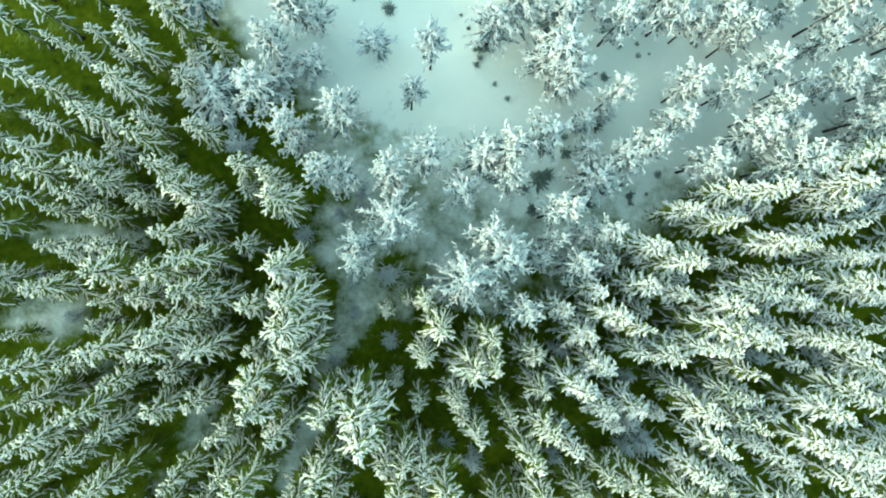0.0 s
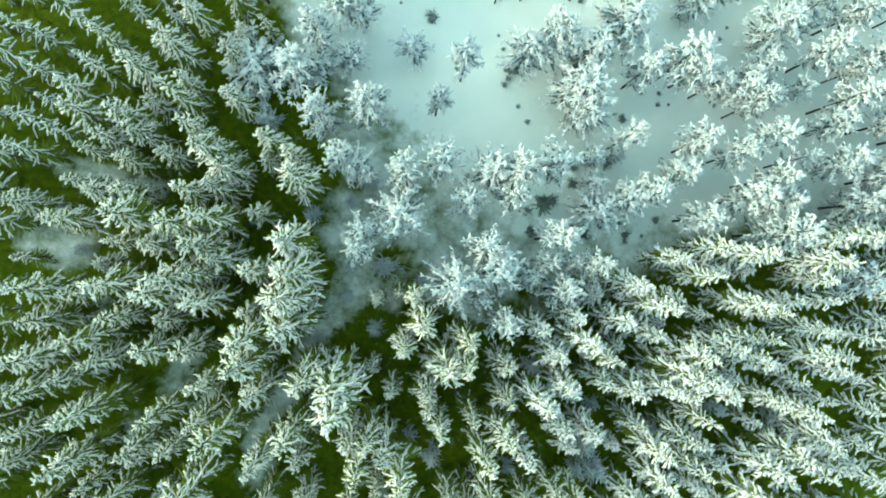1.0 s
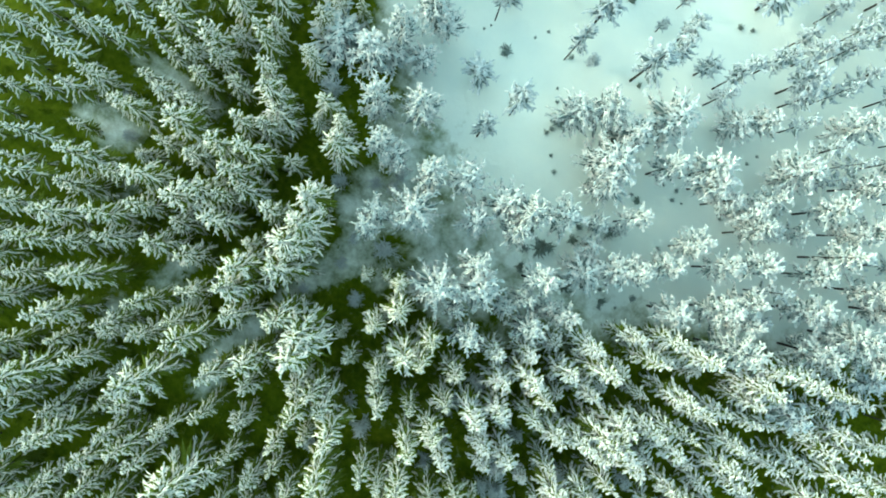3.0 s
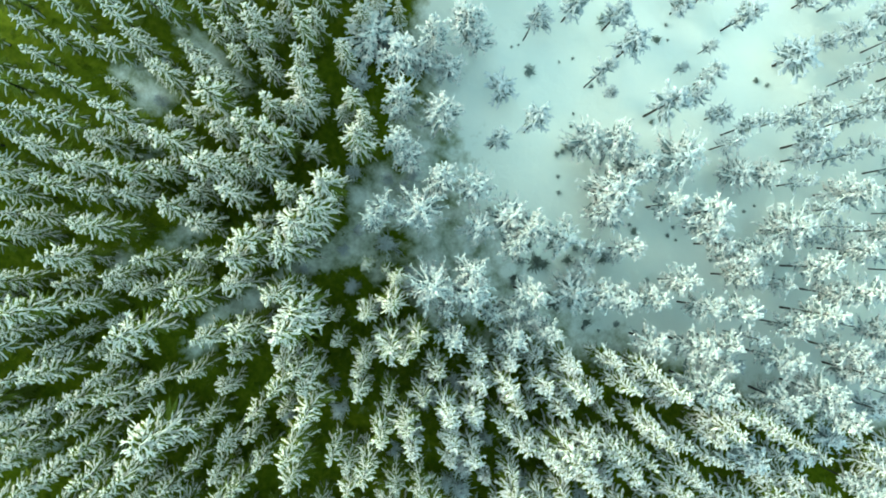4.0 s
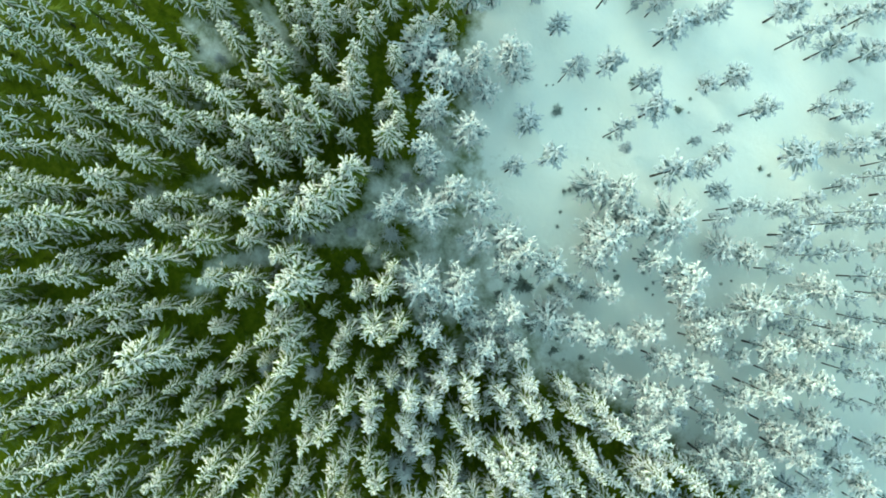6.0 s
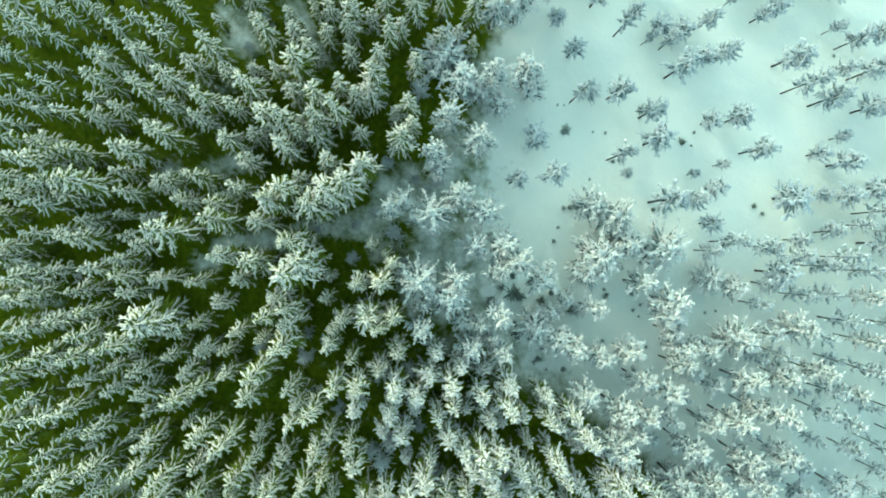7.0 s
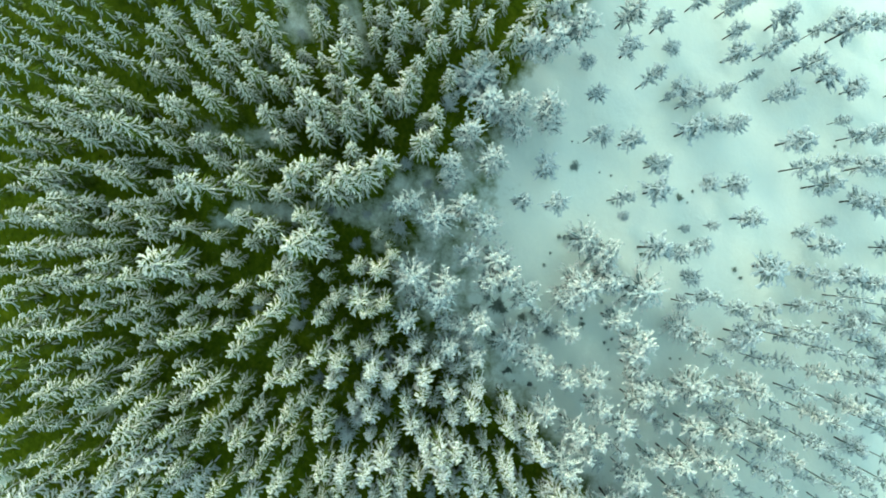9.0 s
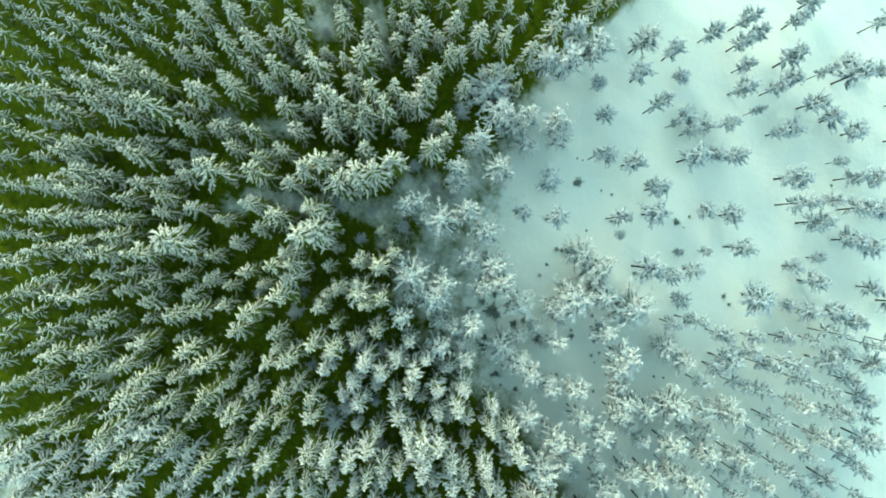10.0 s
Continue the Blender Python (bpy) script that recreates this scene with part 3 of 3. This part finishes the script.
snowy_pine(2.6, 9.7, 11.9, 3.7)
pine(2.7, 36.4, 8.2, 3.4)
pine(3.3, 20.0, 11.0, 3.2)
pine(5.5, 29.4, 11.0, 2.4)
broad_pine(5.6, -1.8, 14.5, 5)
pine(5.8, 65.5, 5.2, 1.7)
snowy_pine(6.0, 6.5, 10.1, 3.5)
pine(6.1, 56.8, 8.2, 4.4)
pine(6.3, 35.0, 7.7, 3.9)
snowy_pine(7.6, 9.9, 11.0, 3.8)
pine(8.0, 43.8, 5.2, 3.2)
snowy_pine(8.1, 2.2, 14.5, 3)
pine(8.2, 30.2, 3.5, 1.8)
pine(8.6, 66.1, 7.3, 2.7)
snowy_pine(8.8, -2.9, 11.0, 2.2)
broad_pine(9.3, 22.8, 9.4, 4.5)
pine(9.5, 46.9, 6.6, 3.4)
snowy_pine(9.8, 9.9, 14.5, 3.3)
snowy_pine(9.9, 0.4, 13.7, 3.9)
pine(10.1, 56.0, 11.0, 2.9)
snowy_pine(10.3, 7.3, 13.2, 2.7)
snowy_pine(10.9, -4.9, 14.5, 2.8)
broad_pine(11.7, 24.3, 11.6, 4.4)
pine(13.2, 38.3, 3.5, 1.6)
pine(13.3, 65.4, 8.2, 3.4)
snowy_pine(13.7, -0.0, 8.8, 2.3)
pine(13.7, 31.5, 11.0, 4)
pine(13.7, 58.6, 9.2, 3.6)
pine(14.0, 42.2, 4.9, 1.7)
snowy_pine(14.1, 11.7, 10.0, 3.8)
pine(14.4, 46.4, 8.3, 3.3)
snowy_pine(14.6, 4.3, 14.5, 3)
snowy_pine(14.6, 1.8, 11.4, 2.2)
broad_pine(15.5, 20.1, 10.6, 5.7)
pine(15.6, 34.8, 9.3, 2.8)
snowy_pine(15.6, 24.0, 9.1, 3.9)
pine(16.1, 38.8, 7.6, 2.8)
snowy_pine(16.6, -0.9, 11.6, 3.1)
broad_pine(16.6, 18.0, 7.6, 4.6)
snowy_pine(17.2, 2.4, 9.9, 1.9)
pine(17.7, 63.6, 7.3, 3.7)
snowy_pine(18.2, 13.5, 6.4, 2.4)
snowy_pine(19.1, 2.3, 12.8, 2.4)
broad_pine(19.4, 28.1, 9.1, 6.5)
pine(19.4, 58.9, 4.4, 2.1)
broad_pine(19.7, 8.4, 5.9, 4.8)
pine(19.7, 54.8, 5.1, 2.9)
pine(20.0, 36.3, 6.0, 2.9)
snowy_pine(20.8, 15.7, 10.9, 2.5)
snowy_pine(21.3, 22.8, 10.0, 3.2)
pine(22.5, 47.5, 6.2, 5.2)
pine(22.5, 56.6, 6.7, 3.4)
snowy_pine(22.7, 9.8, 7.6, 3.6)
pine(22.9, 36.1, 11.0, 2.9)
pine(22.9, 33.7, 7.9, 2.5)
snowy_pine(24.0, 11.0, 10.0, 2.9)
snowy_pine(25.0, 24.6, 12.1, 3.7)
pine(25.2, 52.9, 4.0, 2.4)
pine(26.2, 40.4, 9.3, 2.8)
broad_pine(26.2, 31.9, 6.1, 4.1)
snowy_pine(26.4, 12.8, 10.8, 2.8)
pine(26.6, 55.0, 6.1, 3.5)
snowy_pine(26.6, 24.0, 10.1, 3.8)
snowy_pine(28.3, 16.8, 10.8, 3.5)
pine(28.3, 45.7, 5.9, 2.6)
snowy_pine(29.0, 33.9, 7.2, 3.7)
snowy_pine(29.0, 23.2, 8.5, 3.3)
pine(29.7, 60.6, 7.7, 3.4)
pine(29.7, 50.1, 6.5, 2.9)
snowy_pine(29.8, 9.2, 10.0, 3.8)
pine(29.9, 43.9, 8.4, 2.8)
pine(30.0, 39.9, 9.3, 3.9)
pine(31.1, 38.6, 7.3, 2.8)
snowy_pine(31.5, 23.2, 9.5, 3.5)
snowy_pine(32.1, 16.2, 10.9, 3.5)
snowy_pine(32.4, 25.1, 7.8)
pine(32.4, 45.4, 10.1, 2.7)
snowy_pine(33.2, 21.7, 10.6, 3.2)
snowy_pine(33.6, 26.1, 8.7, 3.3)
snowy_pine(33.7, 11.8, 12.0, 3.7)
pine(34.5, 58.4, 6.1, 3.4)
broad_pine(34.7, 30.1, 9.6, 5.1)
snowy_pine(35.1, 18.2, 11.4)
snowy_pine(35.7, 14.2, 12.0, 3.7)
snowy_pine(36.1, 23.4, 7.0)
broad_pine(37.0, 8.8, 14.5, 4.2)
broad_pine(37.2, 38.0, 11.0, 4.4)
snowy_pine(37.4, 12.1, 10.7, 3.2)
snowy_pine(38.5, 24.8, 7.4, 3)
snowy_pine(38.8, 48.2, 10.5)
snowy_pine(39.6, 28.3, 11.1, 3.8)
snowy_pine(42.0, 33.2, 10.0, 3.8)
snowy_pine(42.0, 21.3, 9.3)
snowy_pine(42.6, 17.0, 9.5, 3.5)
snowy_pine(43.0, 24.2, 11.5, 3.7)
snowy_pine(43.4, 27.6, 9.3, 3.2)
snowy_pine(43.9, 37.6, 10.3)
snowy_pine(43.9, 45.3, 10.1)
snowy_pine(43.9, 17.7, 9.6)
snowy_pine(44.6, 50.4, 10.0)
snowy_pine(45.2, 28.9, 12.8, 3.7)
broad_pine(46.4, 13.8, 11.0, 4.4)
snowy_pine(48.0, 22.8, 11.0, 3.8)
broad_pine(48.9, 17.1, 11.2, 4.4)
snowy_pine(49.5, 40.5, 8.6)
snowy_pine(50.8, 27.8, 10.0, 3.8)
broad_pine(52.1, 22.4, 11.2, 4.4)
snowy_pine(52.2, 16.3, 12.3)
snowy_pine(19.0, 11.1, 6.0, 2.4)
snowy_pine(16.1, 2.1, 5.0, 2.2)
snowy_pine(18.3, 2.4, 5.0, 2.2)
snowy_pine(18.8, 14.1, 4.5, 2.0)
snowy_pine(21.2, 14.7, 4.0, 1.6)
snowy_pine(28.7, 13.8, 5.5, 2.3)
pine(-19.0, 67.2, 5.5)
snowy_pine(-18.6, 31.2, 12.4)
pine(-18.3, 55.3, 8.9)
pine(-16.5, 63.7, 6.5)
pine(-16.2, 43.8, 8.1)
pine(-16.0, 57.2, 6.7)
pine(-14.2, 38.2, 8.0)
pine(-13.0, 45.6, 2.9)
pine(-8.8, 72.2, 2.7)
pine(-8.2, 60.3, 7.3)
pine(-6.7, 44.9, 3.4)
pine(-6.0, 75.4, 5.6)
pine(-4.8, 46.9, 4.6)
pine(-1.1, 59.9, 4.3)
pine(-0.3, 42.4, 8.9)
pine(4.7, 75.4, 5.5)
pine(9.1, 69.3, 6.8)
pine(10.9, 61.5, 8.2)
pine(14.1, 69.5, 5.4)
pine(15.9, 72.9, 5.0)
pine(19.5, 66.7, 6.6)
pine(25.9, 65.8, 4.9)
pine(27.7, 58.5, 7.3)
pine(28.9, 68.4, 6.0)
pine(34.4, 55.0, 8.6)
pine(37.3, 62.7, 6.4)
pine(38.4, 58.0, 7.5)
pine(41.6, 59.6, 6.9)
pine(43.0, 56.3, 7.2)
pine(47.3, 58.0, 8.3)
pine(51.9, 51.0, 6.8)
# low shrubs out of the snow and dark undergrowth
tuft(2.1, 31.2, 0.9)
tuft(6.1, 30.1, 1.1)
tuft(-1.0, 26.3, 2.4)
tuft(10.1, 18.5, 0.9)
tuft(23.5, 45.0, 1.1)
tuft(31.4, 30.5, 1.0)
juniper(8.8, 40.0, 1.9)
juniper(2.0, 37.4, 2.2)
juniper(14.9, 31.6, 1.4)
juniper(22.0, 44.5, 1.6)
tuft(-4.7, 27.2, 0.7)
tuft(-4.2, 28.0, 0.5)
tuft(7.4, 24.5, 0.8)
tuft(2.6, 21.3, 0.9)
tuft(11.5, 17.0, 1.2)
tuft(32.0, 32.0, 0.9)
tuft(21.9, 7.4, 1.1)
tuft(24.7, 5.9, 1.4)
tuft(27.7, 8.9, 1.5)
tuft(19.8, 6.2, 1.2)
tuft(18.7, 4.9, 1.1)
tuft(9.0, 22.5, 2.6)
tuft(15.2, 8.6, 3)
tuft(13.1, 7.3, 2.2)
tuft(14.2, 5.0, 2.4)
tuft(21.5, 14.5, 1.8)
tuft(32.5, 23.8, 1.6)
tuft(25.6, 23.1, 1.2)
tuft(26.3, 24.2, 1.1)
tuft(26.9, 22.0, 0.8)
tuft(38.2, 27.5, 1.6)
tuft(19.7, 23.4, 1)
tuft(9.3, 8.7, 2.4)
tuft(14.4, 20.1, 2.6)
tuft(18.1, 17.7, 2.2)
tuft(17.5, 12.9, 2)
tuft(8.2, 20.6, 1.4)
tuft(6.1, 9.6, 1.4)
tuft(27.2, 15.7, 1.2)
tuft(8.5, 21.3, 1.2)
tuft(31.2, 20.7, 1)
tuft(23.6, 22.8, 1.6)
tuft(1.1, 29.7, 0.7)
tuft(2.4, 38.2, 1)
tuft(9.9, 41.0, 0.7)
tuft(8.5, 42.3, 1)
tuft(37.7, 27.0, 1.2)
tuft(25.7, 21.8, 1)
tuft(6.6, 25.9, 0.7)
tuft(21.0, 19.7, 1)
tuft(32.0, 22.9, 1.2)
tuft(41.7, 61.8, 1.4)
tuft(40.4, 60.6, 1.3)
tuft(38.2, 66.1, 2)
tuft(54.2, 59.8, 1.5)
tuft(-7.3, 64.8, 0.6)
tuft(9.4, 65.6, 0.8)
tuft(23.7, 7.8, 1.3)
tuft(24.6, 6.4, 1.2)
tuft(27.8, 9.0, 1.2)
tuft(24.0, 8.7, 1)
tuft(26.5, 6.9, 0.9)
# junipers in the mixed belt
juniper(9.6, 9.1, 3.2)
juniper(14.1, 5.2, 3)
juniper(14.9, 8.4, 3.6)
juniper(21.0, 14.4, 2.6)
juniper(19.9, 5.9, 2.8)
juniper(21.7, 7.2, 2)
juniper(12.6, 9.5, 2.2)
juniper(14.9, 20.2, 3)
juniper(15.7, 8.9, 2.6)
juniper(17.7, 11.2, 2.4)
juniper(8.4, 22.5, 3)
juniper(18.6, 6.3, 2)
juniper(27.0, 11.5, 1.8)
juniper(22.0, 19.4, 2)
juniper(24.6, 6.7, 1.8)
juniper(9.8, 8.9, 2.4)
# rimed saplings between the trees
sapling(-9.5, 2.5, 1.4)
sapling(-15.5, 10.9, 1.9)
sapling(-0.9, -1.6, 1.7)
sapling(-0.7, -8.1, 1.4)
sapling(7.2, -20.1, 1.8)
sapling(14.2, -12.4, 2.2)
sapling(4.6, -18.5, 1.2)
sapling(16.0, -9.4, 1.7)
sapling(22.7, -16.2, 1.9)
sapling(15.5, -20.1, 1.5)
sapling(23.5, -12.1, 1.2)
sapling(3.2, -25.0, 1.2)
sapling(3.1, -2.5, 1.1)
sapling(-4.6, -2.4, 1)
sapling(-4.5, -5.4, 1)
sapling(6.7, -16.9, 1.2)
sapling(-3.7, 6.8, 1.2)
sapling(6.0, -10.6, 1)
sapling(27.2, -13.2, 1.5)
sapling(-5.8, 4.5, 1.3)
sapling(-3.9, 5.1, 1.2)
sapling(-6.6, -10.1, 1)
sapling(-32.1, -5.5, 1)
sapling(-33.9, -1.9, 1.5)
sapling(-32.2, 1.1, 1.4)
sapling(29.4, -13.6, 1.8)
sapling(24.6, -18.7, 2)
sapling(46.8, -9.2, 1.6)
sapling(36.8, -10.2, 1.5)
sapling(43.0, -10.3, 1.7)
sapling(22.8, -19.2, 1.5)
sapling(-0.3, 7.8, 1.2)
sapling(-4.8, 7.8, 1.1)


# ---- the wood beyond, too many trees to count ----
def room(x, y, gap, grid):
    i, j = int(x // 3), int(y // 3)
    near = (q for a in (i - 1, i, i + 1) for b in (j - 1, j, j + 1) for q in grid.get((a, b), ()))
    return all((x - q[0]) ** 2 + (y - q[1]) ** 2 > gap * gap for q in near)


def in_stand(x, y):
    """Whether a place lies within the stretch of wood that is planted."""
    if not -57 < x < 74 or y > 84 - 0.35 * (x + 17) or y > -4 + 2.5 * (x + 56):
        return False
    return y > -54 - 0.27 * (x + 50) and y > 12 - 1.86 * (72 - x) and (y > -30 or x < 42)


def scatter():
    """Places for the rest of the wood, kept clear of the trees that stand already."""
    rnd = random.Random(23)
    grid = {}
    for q in STANDING:
        grid.setdefault((int(q[0] // 3), int(q[1] // 3)), []).append(q)
    single = dict((k, list(v)) for k, v in grid.items())
    wood, stand = [], []
    for _ in range(17000):
        x, y = rnd.uniform(-74, 72), rnd.uniform(-84, 92)
        inward = float(into_open(x, y))
        edge = x > 20 and inward < -0.5
        outer = x < -24 or y < -28
        if not room(x, y, 2.4 if edge else 2.6 if outer else 3.2, single):
            continue
        if not in_stand(x, y):
            continue
        if inward < -0.5:
            if float(patch_depth(np.array(x), np.array(y))) > 1.0 or not room(x, y, 2.4 if edge or outer else 2.6, grid):
                continue
            wood.append((x, y, rnd.uniform(6.0, 11.0) if edge else rnd.uniform(6.5, 13.5)))
        else:
            dense = x > 30 and y < 66 or x > 48
            if not dense and (abs(x) < 60 and y < 75 or rnd.random() < 0.9) or not room(x, y, 2.7 if dense else 3.2, grid):
                continue
            stand.append((x, y, rnd.uniform(5.5, 10.5)))
        grid.setdefault((int(x // 3), int(y // 3)), []).append((x, y))
    return wood, stand


def joined(name, mat, pieces):
    """One mesh out of many placed copies: pieces of (mesh, x, y, turn, width, height)."""
    cache, vs, fs, offset = {}, [], [], 0
    for me, x, y, turn, w, h in pieces:
        if me.name not in cache:
            co = np.empty(len(me.vertices) * 3)
            me.vertices.foreach_get("co", co)
            cache[me.name] = co.reshape(-1, 3), [tuple(p.vertices) for p in me.polygons]
        co, polys = cache[me.name]
        c, s = math.cos(turn) * w, math.sin(turn) * w
        vs.append(np.stack([x + c * co[:, 0] - s * co[:, 1], y + s * co[:, 0] + c * co[:, 1], float(swell(x, y)) + co[:, 2] * h], 1))
        fs += [tuple(i + offset for i in p) for p in polys]
        offset += len(co)
    return mesh_of(name, np.concatenate(vs).tolist(), fs, mat, name != "needles")


def belt():
    """The mixed belt of white pines where the wood runs out into the snowfield."""
    rnd = random.Random(41)
    grid = {}
    for q in STANDING:
        grid.setdefault((int(q[0] // 3), int(q[1] // 3)), []).append(q)
    for _ in range(2600):
        x, y = rnd.uniform(23, 62), rnd.uniform(-12, 48)
        inward = float(into_open(x, y))
        if not -7 < inward < 15 or not room(x, y, 4.0, grid):
            continue
        grid.setdefault((int(x // 3), int(y // 3)), []).append((x, y))
        if rnd.random() < 0.6:
            pine(x, y, rnd.uniform(6.0, 9.5))
        else:
            snowy_pine(x, y, rnd.uniform(6.5, 11.0))


belt()
WOOD, STAND = scatter()
rest = random.Random(5)
seen = [q for q in WOOD if abs(q[0]) < 58 and abs(q[1]) < 72]
seen.sort(key=lambda q: q[0] ** 2 + (q[1] + 10) ** 2)
near = set(seen[:60])
for q in seen[:60]:
    spruce(*q)


def woodland(name, label, places, kinds, unit, mats):
    foot = tagged(new(name), label, "woodland", kind="stuff")
    picks = [(rest.choice(kinds), x, y, rest.uniform(0, 6.28), rest.uniform(0.85, 1.12) * (0.55 + 0.45 * h / unit), h / unit) for x, y, h in places]
    for k, part_name in enumerate(("trunk", "needles", "snow_load")):
        p = new(part_name, joined(part_name, mats[k], [(m[k], *more) for m, *more in picks]))
        p.parent = foot


FAR_WOOD = [q for q in WOOD if q not in near]
woodland("spruce_wood", "dense wood of snow-laden spruces", [q for q in FAR_WOOD if q[0] <= 16], THIN_SPRUCES, 14.0, (BARK, NEEDLES, SNOW_PATCHY))
woodland("edge_wood", "young spruces white with thick snow at the wood's edge", [q for q in FAR_WOOD if q[0] > 16], EDGE_SPRUCES, 14.0, (BARK, NEEDLES, SNOW_HEAVY))
woodland("pine_wood", "open stand of snow-laden pines on snow", STAND, THIN_PINES, 9.0, (BARK, PINE_NEEDLES, SNOW_THIN))


def undergrowth():
    """Bilberry, moss cushions and seedlings on the floor of the wood."""
    rnd = random.Random(31)
    s = Soup()
    while len(s.f) < 56000:
        x, y = rnd.uniform(-58, 60), rnd.uniform(-74, 44)
        if into_open(x, y) > -1.0 or patch_depth(np.array(x), np.array(y)) > 0.4:
            continue
        z = float(swell(x, y))
        big = rnd.uniform(0.25, 0.75)
        for k in range(7):
            way = heading(rnd.uniform(0, 6.28), rnd.uniform(0.1, 1.0))
            root = Vector((x + rnd.uniform(-0.15, 0.15), y + rnd.uniform(-0.15, 0.15), z))
            s.frond(root, root + way * big * rnd.uniform(0.5, 1.0), 0.10 * big + 0.03, -0.05)
    tagged(new("undergrowth", s.mesh("undergrowth", MOSSY, False)), "dark green bilberry and seedlings under the spruces", "undergrowth", kind="stuff")


undergrowth()
